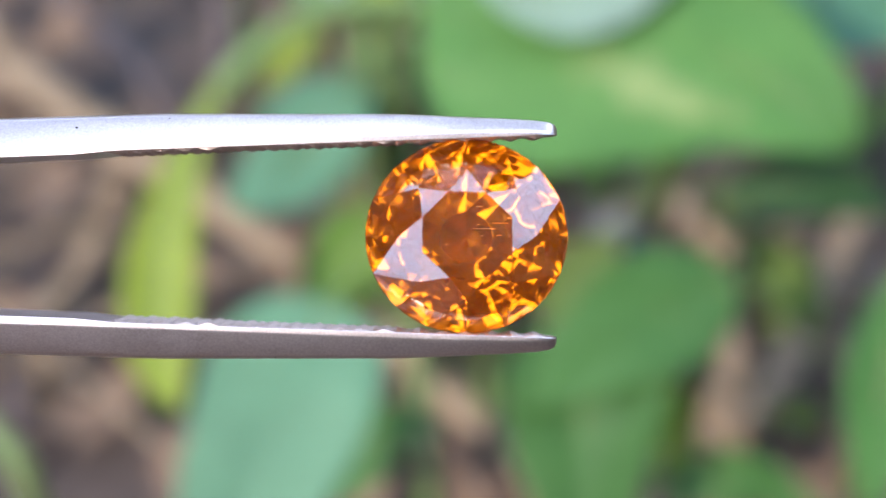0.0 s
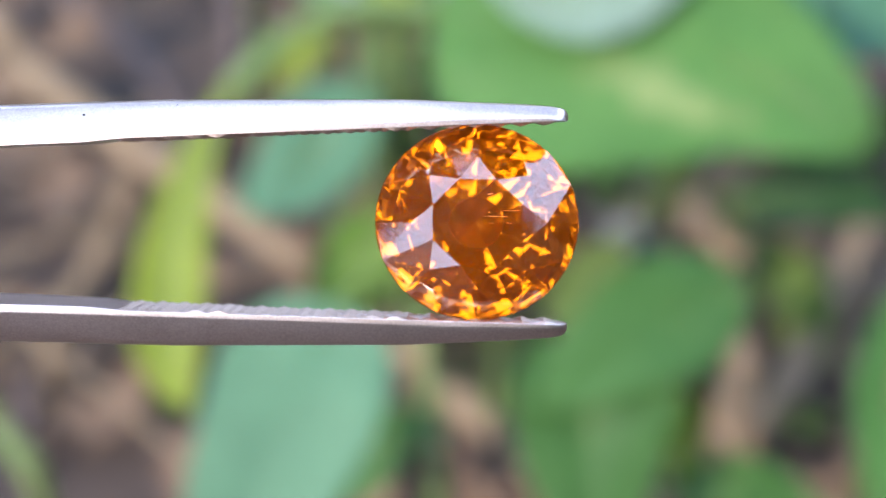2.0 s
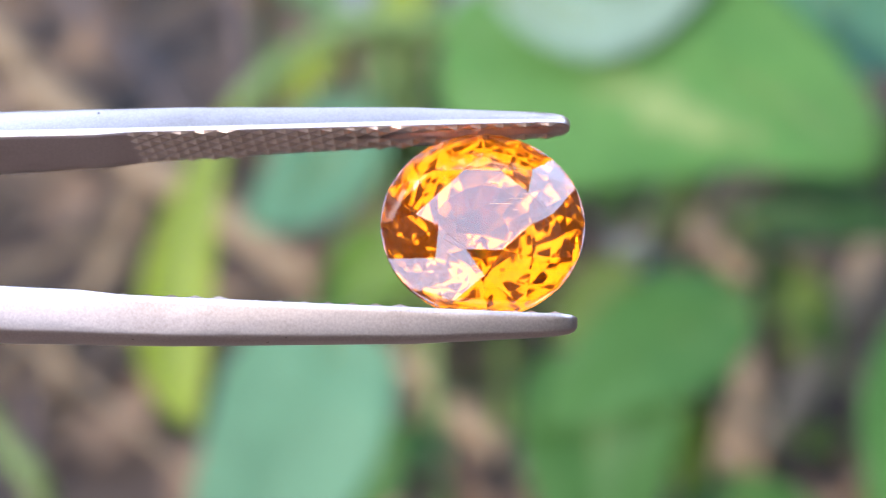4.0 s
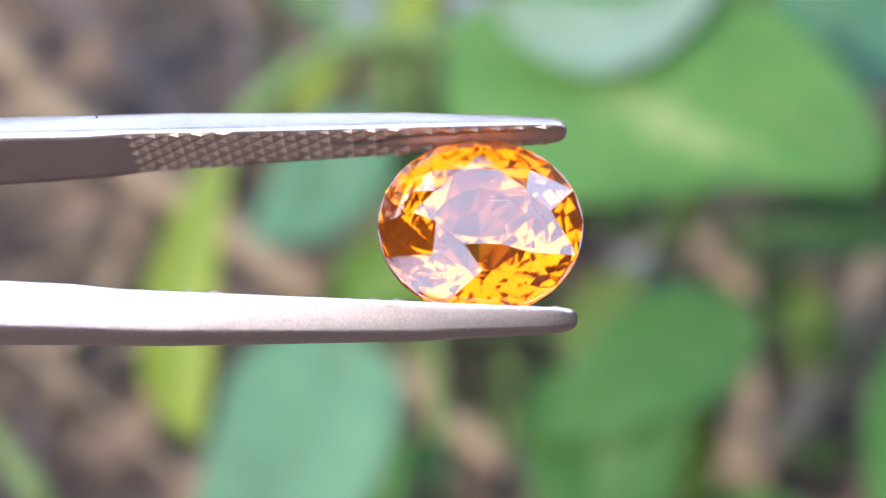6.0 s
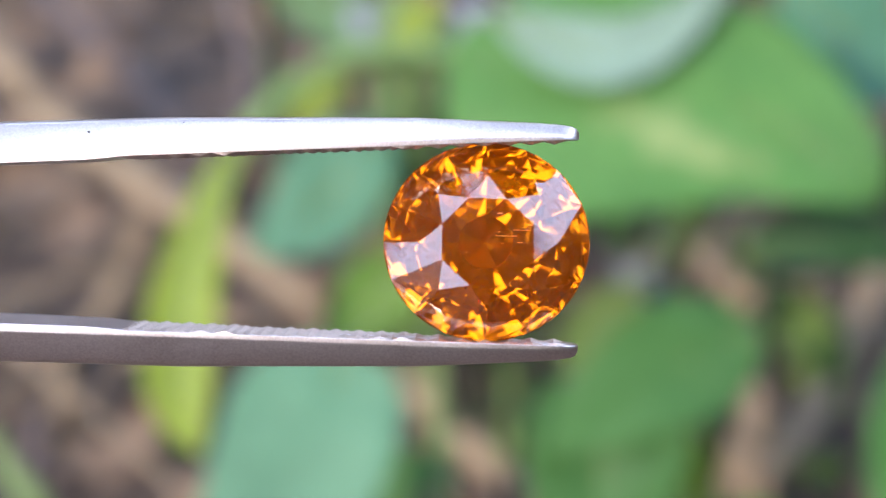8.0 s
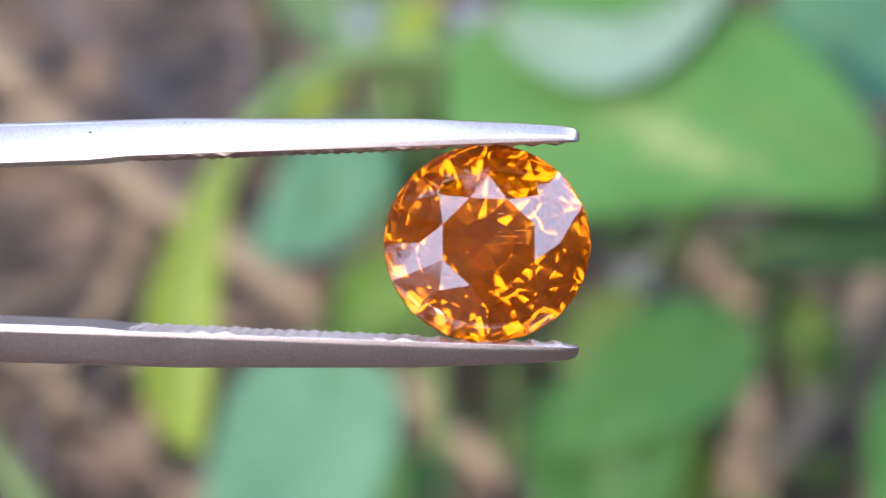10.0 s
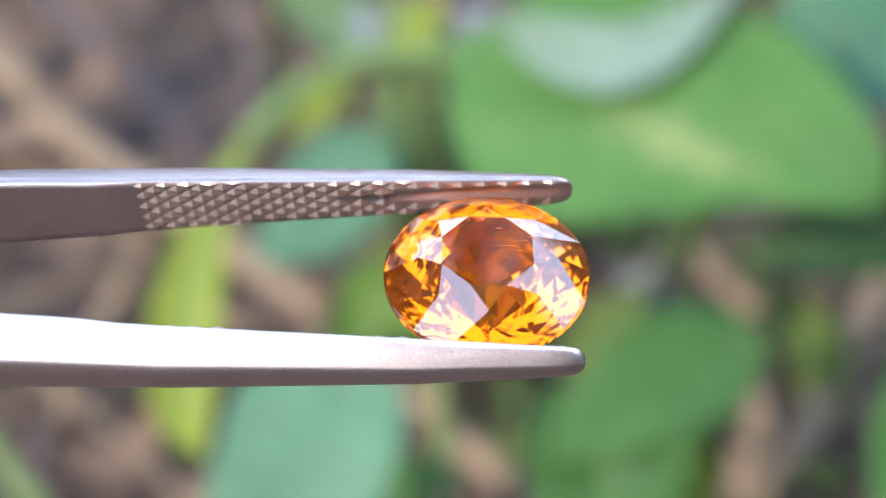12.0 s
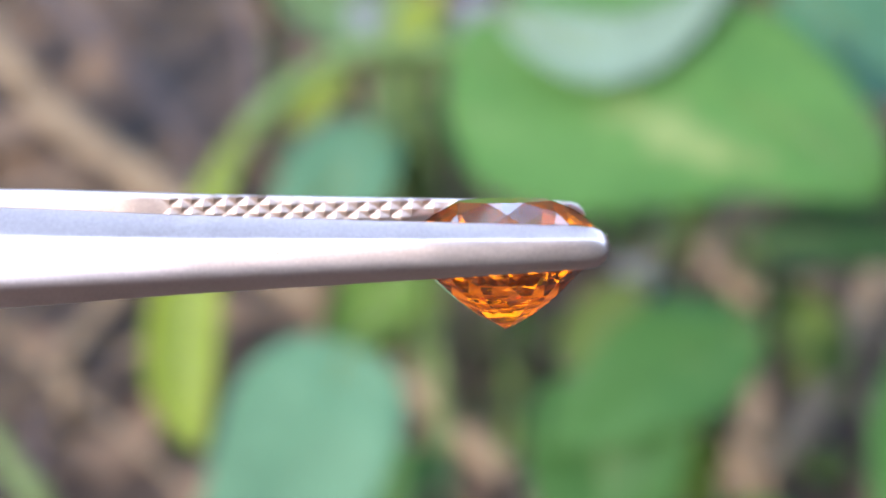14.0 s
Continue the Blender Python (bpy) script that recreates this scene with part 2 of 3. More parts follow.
# ---- ground ----
def build_ground():
    bm = bmesh.new()
    xs = [-300, -40, -6, -2] + [-1.2 + 0.04 * i for i in range(61)] + [2, 6, 40, 300]
    ys = [-300, -40, -6, -2, -1] + [-0.4 + 0.04 * i for i in range(61)] + [3, 6, 40, 300]
    g = [[bm.verts.new((x, y, 0.012 * noise.noise(Vector((x * 9, y * 9, 0))) + 0.006 * noise.noise(Vector((x * 31, y * 31, 2))) - 0.006 if abs(x) < 1.3 and -0.5 < y < 2.1 else -0.006)) for x in xs] for y in ys]
    for r, q in zip(g, g[1:]):
        for k in range(len(xs) - 1):
            bm.faces.new((r[k], r[k + 1], q[k + 1], q[k]))
    tagged(finish(bm, "ground", SOIL), "dark crumbly garden soil under dry litter", "ground", kind="structure")


build_ground()


def build_litter():
    """Dead leaves and straws strewn over the bed."""
    rnd = random.Random(4)
    bm = bmesh.new()
    for _ in range(2600):
        x, y = rnd.uniform(-0.8, 0.8), rnd.uniform(-0.6, 1.5)
        m = Matrix.Translation((x, y, rnd.uniform(0.0, 0.035))) @ Euler((rnd.uniform(-.6, .6), rnd.uniform(-.6, .6), rnd.uniform(0, 6.3))).to_matrix().to_4x4()
        ln, w = rnd.uniform(0.02, 0.06), rnd.uniform(0.006, 0.018)
        rows = []
        for i in range(5):
            s = i / 4
            h = w * math.sin(math.pi * min(max(s, 0.06), 0.94))
            z = 0.3 * ln * (s - 0.5) ** 2
            rows.append([bm.verts.new(m @ Vector((ln * (s - 0.5), h * k, z + 0.35 * w * abs(k)))) for k in (-1, 0, 1)])
        for a, b in zip(rows, rows[1:]):
            for k in range(2):
                bm.faces.new((a[k], b[k], b[k + 1], a[k + 1]))
    tagged(finish(bm, "leaf_litter", LITTER), "curled brown dead leaves strewn over the soil", "leaf litter", kind="stuff")
    bm = bmesh.new()
    for _ in range(420):
        x, y, a = rnd.uniform(-0.7, 0.7), rnd.uniform(0.25, 1.5), rnd.uniform(0, 6.3)
        ln = rnd.uniform(0.03, 0.14)
        d = Vector((math.cos(a), math.sin(a), rnd.uniform(-0.12, 0.12))) * ln
        p = Vector((x, y, rnd.uniform(0.012, 0.05)))
        tube(bm, [p - d, p + Vector((0, 0, 0.006)), p + d], rnd.uniform(0.0008, 0.0022), 0.0007, 4, 5)
    tagged(finish(bm, "dry_straw", STRAW), "pale dry grass straws lying in the litter", "straw", kind="stuff")


build_litter()


def build_sky_blocks():
    """Unseen hedge-like blocks beyond the view, added to cut the sky in reflections."""
    # olive brown chosen so the bounce lights the gem and lower arm
    hedge = leaf_material("block_skin", (0.140, 0.122, 0.070), (0.210, 0.182, 0.108), 0.7, 0.1)
    # the tall south block stands in for the dark phone and its holder
    for name, x0, x1, y0, y1, h in (("hedge_north", -2.3, 2.3, 1.65, 2.3, 0.72), ("hedge_east", 1.65, 2.3, -1.6, 1.64, 1.15), ("hedge_west", -2.3, -1.65, -0.5, 1.64, 1.75), ("hedge_south", -0.33, 1.30, -1.35, -0.85, 4.3)):
        bm = bmesh.new()
        bmesh.ops.create_cube(bm, size=1, matrix=Matrix.Translation(((x0 + x1) / 2, (y0 + y1) / 2, h / 2 - 0.03)) @ Matrix.Diagonal((x1 - x0, y1 - y0, h, 1)))
        bmesh.ops.subdivide_edges(bm, edges=bm.edges[:], cuts=24, use_grid_fill=True)
        for v in bm.verts:
            if v.co.z > 0.02:
                v.co.z *= 1 + 0.35 * noise.noise(Vector((v.co.x * 2.3, v.co.y * 2.3, 5.0)))
                v.co += 0.10 * Vector(noise.noise_vector(v.co * 3.5)) + 0.05 * Vector(noise.noise_vector(v.co * 11))
        tagged(finish(bm, name, hedge, smooth=False), "unseen hedge-like block added to cut sky and tint reflections", "hedge", kind="structure")


build_sky_blocks()


def build_unseen_tree():
    """An unseen leafy tree over the far side, added to darken sky the gem mirrors."""
    root = thing("tree", (-0.9, 1.5, 0.0), "unseen leafy tree added to darken sky in the gem's reflections", "tree")
    bm = bmesh.new()
    tube(bm, [(0, 0, -0.05), (0.03, 0.02, 0.7), (-0.02, 0.04, 1.5), (0.1, 0.0, 2.3)], 0.09, 0.055, 20, 12, 0.1)
    part("trunk", bm, BARK, root)
    for end, lift in (((1.6, -0.5, 2.5), 0.2), ((0.3, -0.6, 2.55), 0.3), ((1.9, 0.3, 2.6), 0.25), ((-0.5, 0.1, 2.6), 0.1), ((0.9, -0.15, 2.65), 0.3)):
        bm = bmesh.new()
        e = Vector(end)
        tube(bm, [Vector((0.0, 0.03, 1.6)), e * 0.45 + Vector((0, 0, 1.1 + lift)), e], 0.04, 0.012, 14, 8, 0.1)
        part("limb", bm, BARK, root)
    rnd = random.Random(21)
    bm = bmesh.new()
    for _ in range(4600):
        a, q = rnd.uniform(0, math.tau), math.sqrt(rnd.random())
        p = Vector((0.9 + 1.7 * q * math.cos(a), 0.42 + 1.5 * q * math.sin(a), 2.5 + rnd.uniform(-0.45, 0.55) * math.sqrt(1.02 - q * q)))
        p += 0.15 * Vector(noise.noise_vector(p * 1.9))
        p.z -= 0.35 * max(0.0, p.y)
        # gap left in the leaves so the gem's table mirrors open sky
        if abs(p.x - 0.9) < 0.5 and p.y < -0.72:
            continue
        m = Matrix.Translation(p) @ Euler((rnd.uniform(-.8, .8), rnd.uniform(-.8, .8), rnd.uniform(0, 6.3))).to_matrix().to_4x4()
        ln, w = rnd.uniform(0.07, 0.14), rnd.uniform(0.022, 0.042)
        rows = [[bm.verts.new(m @ Vector((ln * (u - 0.5), h * w * k, 0.25 * w * abs(k)))) for k in (-1, 0, 1)] for u, h in ((0.0, 0.1), (0.3, 0.9), (0.65, 0.85), (1.0, 0.08))]
        for u, v in zip(rows, rows[1:]):
            for k in range(2):
                bm.faces.new((u[k], v[k], v[k + 1], u[k + 1]))
    part("crown", bm, LEAF_DEEP, root)


build_unseen_tree()


# ---- plants ----
BACK = Vector((0, -0.77, 0.64))      # towards the open side of the bed


def facing(dx, dz):
    return BACK + Vector((dx, 0, dz))


def build_plants():
    foot, scar = Vector((0.0132, 0.3342, 0.1148)), Vector((0.0553, 0.2625, 0.1890))
    foot.z = 0.0
    skin = scarred_leaf("leaf_scarred", (0.043, 0.114, 0.022), (0.066, 0.150, 0.032), (0.14, 0.185, 0.062), scar - foot, (0.044, 0.044, 0.0085))
    plant("heart_leaf_plant", "broad bright green heart-shaped leaf with a pale scar", skin,
          [(0.0000, 0.2718, 0.1887), (0.0214, 0.2707, 0.1923), (0.0475, 0.2687, 0.1948), (0.0693, 0.2640, 0.1940), (0.0861, 0.2558, 0.1890), (0.0994, 0.2455, 0.1816)], 0.0604, facing(-0.1, 0.35), "heart",
          (0.0132, 0.3342, 0.1148), cup=0.04, wave=0.05, n=36, m=10, seed=1, stem_r=0.0008)
    plant("pale_leaf_plant", "pale silvery leaf curling over a green one", LEAF_PALE,
          [(0.0117, 0.2774, 0.2118), (0.0253, 0.2723, 0.2070), (0.0382, 0.2700, 0.2055), (0.0517, 0.2730, 0.2104), (0.0670, 0.2809, 0.2213)], 0.0162, facing(0, 0.25), "oval",
          (0.0086, 0.3796, 0.1223), seed=3)
    plant("oval_leaf_plant", "smooth mint green oval leaf on a thin stalk", LEAF_MINT,
          [(-0.0199, 0.2035, 0.1768), (-0.0229, 0.1967, 0.1712), (-0.0268, 0.1896, 0.1653), (-0.0329, 0.1790, 0.1552), (-0.0394, 0.1670, 0.1434), (-0.0431, 0.1603, 0.1379)], 0.0357, facing(0, 0.4), "egg",
          (-0.0146, 0.3017, 0.0762), cup=0.1, wave=0.03, seed=4, stem_r=0.0009)
    plant("grass_blade", "lime green blade bending down from an arching pale stem", LEAF_LIME,
          [(-0.0473, 0.2693, 0.1842), (-0.0534, 0.2607, 0.1767), (-0.0580, 0.2498, 0.1665), (-0.0608, 0.2390, 0.1565), (-0.0617, 0.2283, 0.1465), (-0.0600, 0.2195, 0.1388), (-0.0563, 0.2124, 0.1331)], 0.0170, facing(0, 0.3), "blade",
          (0.0225, 0.3214, 0.1308), n=60, m=5, cup=0.25, wave=0.02, seed=5, stem_r=0.0021,
          rise=[(0.0306, 0.2982, 0.1781), (0.0194, 0.2980, 0.1847), (0.0014, 0.2958, 0.1890), (-0.0140, 0.2925, 0.1920), (-0.0263, 0.2871, 0.1925), (-0.0369, 0.2794, 0.1901)])
    plant("oval_leaf_plant", "dull teal green leaf in the shade", LEAF_TEAL,
          [(-0.0157, 0.3311, 0.1427), (-0.0281, 0.3234, 0.1334), (-0.0405, 0.3149, 0.1232), (-0.0563, 0.3080, 0.1149)], 0.0315, facing(0, 0.4), "oval",
          (-0.0091, 0.4018, 0.0710), seed=6)
    plant("oval_leaf_plant", "yellowish green leaf low in the bed", LEAF_SPRING,
          [(-0.0081, 0.2763, 0.1393), (-0.0156, 0.2711, 0.1330), (-0.0230, 0.2658, 0.1266), (-0.0327, 0.2582, 0.1175)], 0.0224, facing(0, 0.2), "oval",
          (-0.0027, 0.3452, 0.0657), seed=7)
    plant("broad_leaf_plant", "mid green broad leaf hanging low", LEAF_DEEP,
          [(0.0682, 0.2176, 0.1685), (0.0549, 0.2125, 0.1654), (0.0401, 0.2061, 0.1610), (0.0212, 0.1962, 0.1522)], 0.0279, facing(0, 0.4), "oval",
          (0.1074, 0.3209, 0.0523), seed=8, stem_r=0.0008)
    plant("broad_leaf_plant", "mid green broad leaf pointing down", LEAF_DEEP,
          [(0.0377, 0.2104, 0.1575), (0.0354, 0.2025, 0.1516), (0.0342, 0.1924, 0.1431), (0.0345, 0.1732, 0.1236)], 0.0366, facing(0, 0.4), "egg",
          (0.0440, 0.3257, 0.0580), seed=9, stem_r=0.0008)
    plant("broad_leaf_plant", "fresh green leaf at the edge of the bed", LEAF_FRESH,
          [(0.1064, 0.2203, 0.1658), (0.1039, 0.2091, 0.1525), (0.1015, 0.1995, 0.1411), (0.0990, 0.1851, 0.1239)], 0.020, facing(0, 0.4), "oval",
          (0.1452, 0.2895, 0.0927), seed=10)
    plant("broad_leaf_plant", "teal green leaf behind a brighter one", LEAF_TEAL,
          [(0.0988, 0.3598, 0.1765), (0.1137, 0.3513, 0.1663), (0.1253, 0.3449, 0.1587), (0.1452, 0.3385, 0.1511)], 0.040, facing(0, 0.5), "oval",
          (0.1632, 0.4713, 0.0760), seed=11)
    # its skin carries the heart leaf's shade as a darker green
    plant("broad_leaf_plant", "green leaf under a larger one, shade put into its colour", LEAF_DEEP_SHADED,
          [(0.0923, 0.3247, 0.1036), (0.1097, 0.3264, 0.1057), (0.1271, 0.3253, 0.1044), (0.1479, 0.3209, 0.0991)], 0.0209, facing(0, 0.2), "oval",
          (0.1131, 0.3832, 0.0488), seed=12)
    plant("broad_leaf_plant", "small olive green leaf among dry stems", LEAF_OLIVE,
          [(0.0487, 0.2566, 0.1467), (0.0417, 0.2521, 0.1412), (0.0354, 0.2481, 0.1364), (0.0297, 0.2431, 0.1304)], 0.0148, facing(0, 0.4), "oval",
          (0.0862, 0.3832, 0.0488), seed=13)
    plant("broad_leaf_plant", "small lime green shoot standing upright", LEAF_LIME,
          [(0.0643, 0.2098, 0.0911), (0.0637, 0.2189, 0.1019), (0.0631, 0.2261, 0.1105), (0.0643, 0.2343, 0.1203)], 0.0085, facing(0, 0.4), "oval",
          (0.0680, 0.2222, 0.0747), seed=14)
    plant("broad_leaf_plant", "olive green leaf beside dry stems", LEAF_OLIVE,
          [(0.1032, 0.3325, 0.0817), (0.1123, 0.3255, 0.0733), (0.1214, 0.3196, 0.0664), (0.1287, 0.3114, 0.0566)], 0.020, facing(0, 0.4), "oval",
          (0.1177, 0.3943, 0.0310), seed=15)
    plant("broad_leaf_plant", "mid green leaf low behind the others", LEAF_DEEP,
          [(0.0583, 0.2082, 0.1047), (0.0698, 0.2106, 0.1075), (0.0821, 0.2097, 0.1065), (0.0972, 0.2048, 0.1005)], 0.0150, facing(0, 0.4), "oval",
          (0.0739, 0.2957, 0.0223), seed=16)
    plant("broad_leaf_plant", "small green leaf hanging from an arching stem", LEAF_LIME,
          [(-0.0252, 0.2990, 0.1818), (-0.0296, 0.2962, 0.1785), (-0.0347, 0.2929, 0.1746), (-0.0405, 0.2892, 0.1701)], 0.0085, facing(0, 0.4), "oval",
          (-0.0269, 0.3736, 0.1152), seed=17)
    plant("broad_leaf_plant", "small lime green leaf pointing up", LEAF_LIME,
          [(-0.0144, 0.3200, 0.1757), (-0.0106, 0.3230, 0.1793), (-0.0060, 0.3264, 0.1834), (-0.0021, 0.3308, 0.1887)], 0.0105, facing(0, 0.4), "oval",
          (-0.0179, 0.3942, 0.1241), seed=18)
    plant("broad_leaf_plant", "green leaf low beside a mint one", LEAF_DEEP,
          [(-0.0316, 0.2134, 0.0954), (-0.0203, 0.2207, 0.1041), (-0.0118, 0.2252, 0.1095), (0.0008, 0.2279, 0.1127)], 0.020, facing(0, 0.4), "oval",
          (-0.0343, 0.2323, 0.0712), seed=19)
    plant("broad_leaf_plant", "soft pale green leaf behind thin stems", LEAF_SOFT,
          [(-0.0560, 0.3868, 0.1620), (-0.0364, 0.3799, 0.1538), (-0.0150, 0.3748, 0.1477), (0.0207, 0.3713, 0.1436)], 0.022, facing(0, 0.4), "oval",
          (-0.0739, 0.4859, 0.0935), seed=20)
    plant("broad_leaf_plant", "soft pale green leaf standing behind thin stems", LEAF_SOFT,
          [(-0.0071, 0.3501, 0.1027), (-0.0126, 0.3594, 0.1139), (-0.0171, 0.3688, 0.1250), (-0.0226, 0.3794, 0.1376)], 0.017, facing(0, 0.4), "oval",
          (-0.0070, 0.3938, 0.0615), seed=21)


build_plants()


def build_weeds():
    """Low weeds between the dry stems."""
    rnd = random.Random(9)
    bm = bmesh.new()
    for _ in range(900):
        x, y = rnd.uniform(0.03, 0.34), rnd.uniform(0.30, 0.80)
        if noise.noise(Vector((x * 14, y * 14, 3.0))) < -0.05:
            continue
        m = Matrix.Translation((x, y, rnd.uniform(0.005, 0.045))) @ Euler((rnd.uniform(0.1, 1.1), rnd.uniform(-.5, .5), rnd.uniform(-0.9, 0.9))).to_matrix().to_4x4()
        ln, w = rnd.uniform(0.008, 0.022), rnd.uniform(0.003, 0.008)
        rows = []
        for i in range(5):
            u = i / 4
            h = w * math.sin(math.pi * min(max(u, 0.06), 0.94))
            rows.append([bm.verts.new(m @ Vector((h * k, ln * (u - 0.5), 0.2 * ln * (u - 0.5) ** 2 + 0.25 * w * abs(k)))) for k in (-1, 0, 1)])
        for a, b in zip(rows, rows[1:]):
            for k in range(2):
                bm.faces.new((a[k], a[k + 1], b[k + 1], b[k]))
    tagged(finish(bm, "low_weeds", LEAF_OLIVE), "low olive green weeds among dry litter", "weeds", kind="stuff")


build_weeds()


def flower(at, size, seed):
    """A small pale blossom of five petals on a thin stalk."""
    at = Vector(at)
    root = thing("small_flower", (at.x, at.y + 0.03, 0), "small pale bluish white flower on a thin stalk", "flower", "small flowers")
    o = Vector((at.x, at.y + 0.03, 0))
    c = at - o
    rnd = random.Random(seed)
    for k in range(5):
        a = k * math.tau / 5 + rnd.uniform(-0.2, 0.2)
        d = Vector((math.cos(a), 0.35 * rnd.uniform(-1, 1), math.sin(a)))
        part("petal", leaf_mesh([c, c + d * size * 0.5, c + d * size], size * 0.7, BACK, "oval", n=8, m=3, seed=seed + k), PETAL, root)
    bm = bmesh.new()
    tube(bm, [Vector((0, 0, -0.01)), Vector((0.004, 0.01, c.z * 0.5)), c + Vector((0, 0.001, 0))], 0.0014, 0.0008, 14, 6)
    part("stalk", bm, STEM, root)


flower((-0.0239, 0.3521, 0.1674), 0.0065, 1)
flower((0.0101, 0.3523, 0.1676), 0.0085, 2)
flower((0.0206, 0.3601, 0.1613), 0.0075, 3)
flower((0.0508, 0.2727, 0.1347), 0.0080, 4)


def twig(pts, r0, r1, mat, label, name="twig"):
    bm = bmesh.new()
    a, b = Vector(pts[-2]), Vector(pts[-1])
    foot = b + (b - a) * 0.4
    foot.z = -0.012
    tube(bm, [*pts, foot], r0, r1, 24, 8, 0.25)
    tagged(finish(bm, name, mat), label, "twig", "twigs in the bed")


twig([(-0.1819, 0.4567, 0.1053), (-0.1438, 0.4165, 0.0884), (-0.0963, 0.3806, 0.0769), (-0.0389, 0.3378, 0.0569)], 0.007, 0.0055, STRAW, "thick pale dry twig lying aslant")
twig([(-0.1054, 0.4500, 0.0351), (-0.1240, 0.4095, 0.0179), (-0.1376, 0.3565, 0.0170), (-0.1410, 0.3151, 0.0143)], 0.004, 0.003, BARK, "thin brown twig leaning in the litter")
twig([(-0.1086, 0.3938, 0.0615), (-0.1179, 0.3792, 0.0440), (-0.1257, 0.3598, 0.0365), (-0.1341, 0.3423, 0.0311)], 0.005, 0.004, STRAW, "short pale twig leaning on another")
twig([(-0.0171, 0.3161, 0.0622), (0.0029, 0.2951, 0.0528), (0.0237, 0.2760, 0.0455), (0.0333, 0.2618, 0.0441)], 0.005, 0.004, STRAW, "pale dry twig lying aslant")
twig([(-0.1147, 0.2334, 0.1192), (-0.1062, 0.2252, 0.1095), (-0.0978, 0.2162, 0.0987)], 0.003, 0.003, STEM, "yellowish green stem lying low")
twig([(-0.1860, 0.5544, 0.0662), (-0.1427, 0.5157, 0.0512), (-0.1091, 0.4769, 0.0360)], 0.006, 0.005, BARK, "brown twig lying in the litter")
twig([(-0.0955, 0.5365, 0.0760), (-0.0827, 0.4985, 0.0618), (-0.0845, 0.4605, 0.0476), (-0.1016, 0.4253, 0.0368)], 0.004, 0.003, BARK, "thin brown twig bent at its middle")
twig([(-0.0128, 0.3487, 0.1789), (-0.0139, 0.3406, 0.1536), (-0.0122, 0.3349, 0.1313), (-0.0089, 0.3395, 0.0901)], 0.0032, 0.0030, LEAF_ARCH, "pale green plant stem standing upright", "plant_stem")
twig([(-0.0063, 0.3383, 0.1665), (-0.0060, 0.3342, 0.1460), (-0.0042, 0.3353, 0.1162), (-0.0022, 0.3372, 0.0873)], 0.0028, 0.0026, LEAF_ARCH, "thin pale green plant stem standing upright", "plant_stem")
twig([(0.0010, 0.3491, 0.1482), (0.0019, 0.3453, 0.1282), (0.0029, 0.3489, 0.1013), (0.0059, 0.3501, 0.0715)], 0.0028, 0.0025, BARK, "dark brown woody stem standing upright", "plant_stem")
twig([(-0.0031, 0.2864, 0.1046), (-0.0014, 0.2704, 0.0933), (-0.0003, 0.2548, 0.0824), (0.0009, 0.2394, 0.0719)], 0.0026, 0.0026, STEM, "green plant stem standing upright", "plant_stem")
twig([(0.0961, 0.4013, 0.0392), (0.1131, 0.3725, 0.0361), (0.1352, 0.3598, 0.0365), (0.1623, 0.3448, 0.0342)], 0.005, 0.004, STRAW, "pale dry twig among low leaves")
twig([(0.1544, 0.3678, 0.0616), (0.1365, 0.3353, 0.0540), (0.1196, 0.3067, 0.0510), (0.0968, 0.2749, 0.0442)], 0.0055, 0.0045, STRAW, "pale dry stem leaning over the litter")
twig([(0.0984, 0.3304, 0.0482), (0.1018, 0.3113, 0.0409), (0.0959, 0.2926, 0.0342), (0.0973, 0.2722, 0.0255)], 0.007, 0.006, STRAW, "thick pale dry stem standing in the litter")


# ---- tweezers ----
def along(x, table):
    for (xa, va), (xb, vb) in zip(table, table[1:]):
        if x <= xb:
            u = max(0.0, (x - xa) / (xb - xa))
            return va + (vb - va) * u
    return table[-1][1]


HALF_WIDTH = [(-98, 3.6), (-60, 3.2), (-20, 2.0), (-13, 1.58), (-3, 1.12), (2.6, 0.86), (3.2, 0.80), (3.5, 0.68), (3.7, 0.48), (3.8, 0.25)]
THICK = [(-98, 0.9), (-60, 1.3), (-20, 1.78), (-13, 1.72), (-3, 1.32), (1.8, 0.93), (3.0, 0.80), (3.5, 0.70), (3.7, 0.60), (3.8, 0.45)]


def inner_height(x):
    return 4.04 + 0.039 * x


def groove(x):
    """Half width of the smooth hollow near the tip."""
    if x < -7.0:
        return 0.0
    return min(0.42, (x + 7.0) * 0.075)


def section(b):
    """Half of an arm's outside, from its inner edge to the middle: a short side, a long slant, a nearly flat back."""
    s = min(0.34, 0.30 * b)
    rim = [(1.0, 0.05), (1.0, s - 0.05), (0.992, s), (0.972, s + 0.06)]
    slant = [(0.972 - 0.41 * k / 5, s + 0.06 + (0.86 * b - s - 0.06) * k / 5 + 0.025 * b * math.sin(math.pi * k / 5)) for k in range(1, 6)]
    return rim + slant + [(0.53, 0.895 * b), (0.48, 0.925 * b), (0.36, 0.965 * b), (0.18, 0.992 * b)]


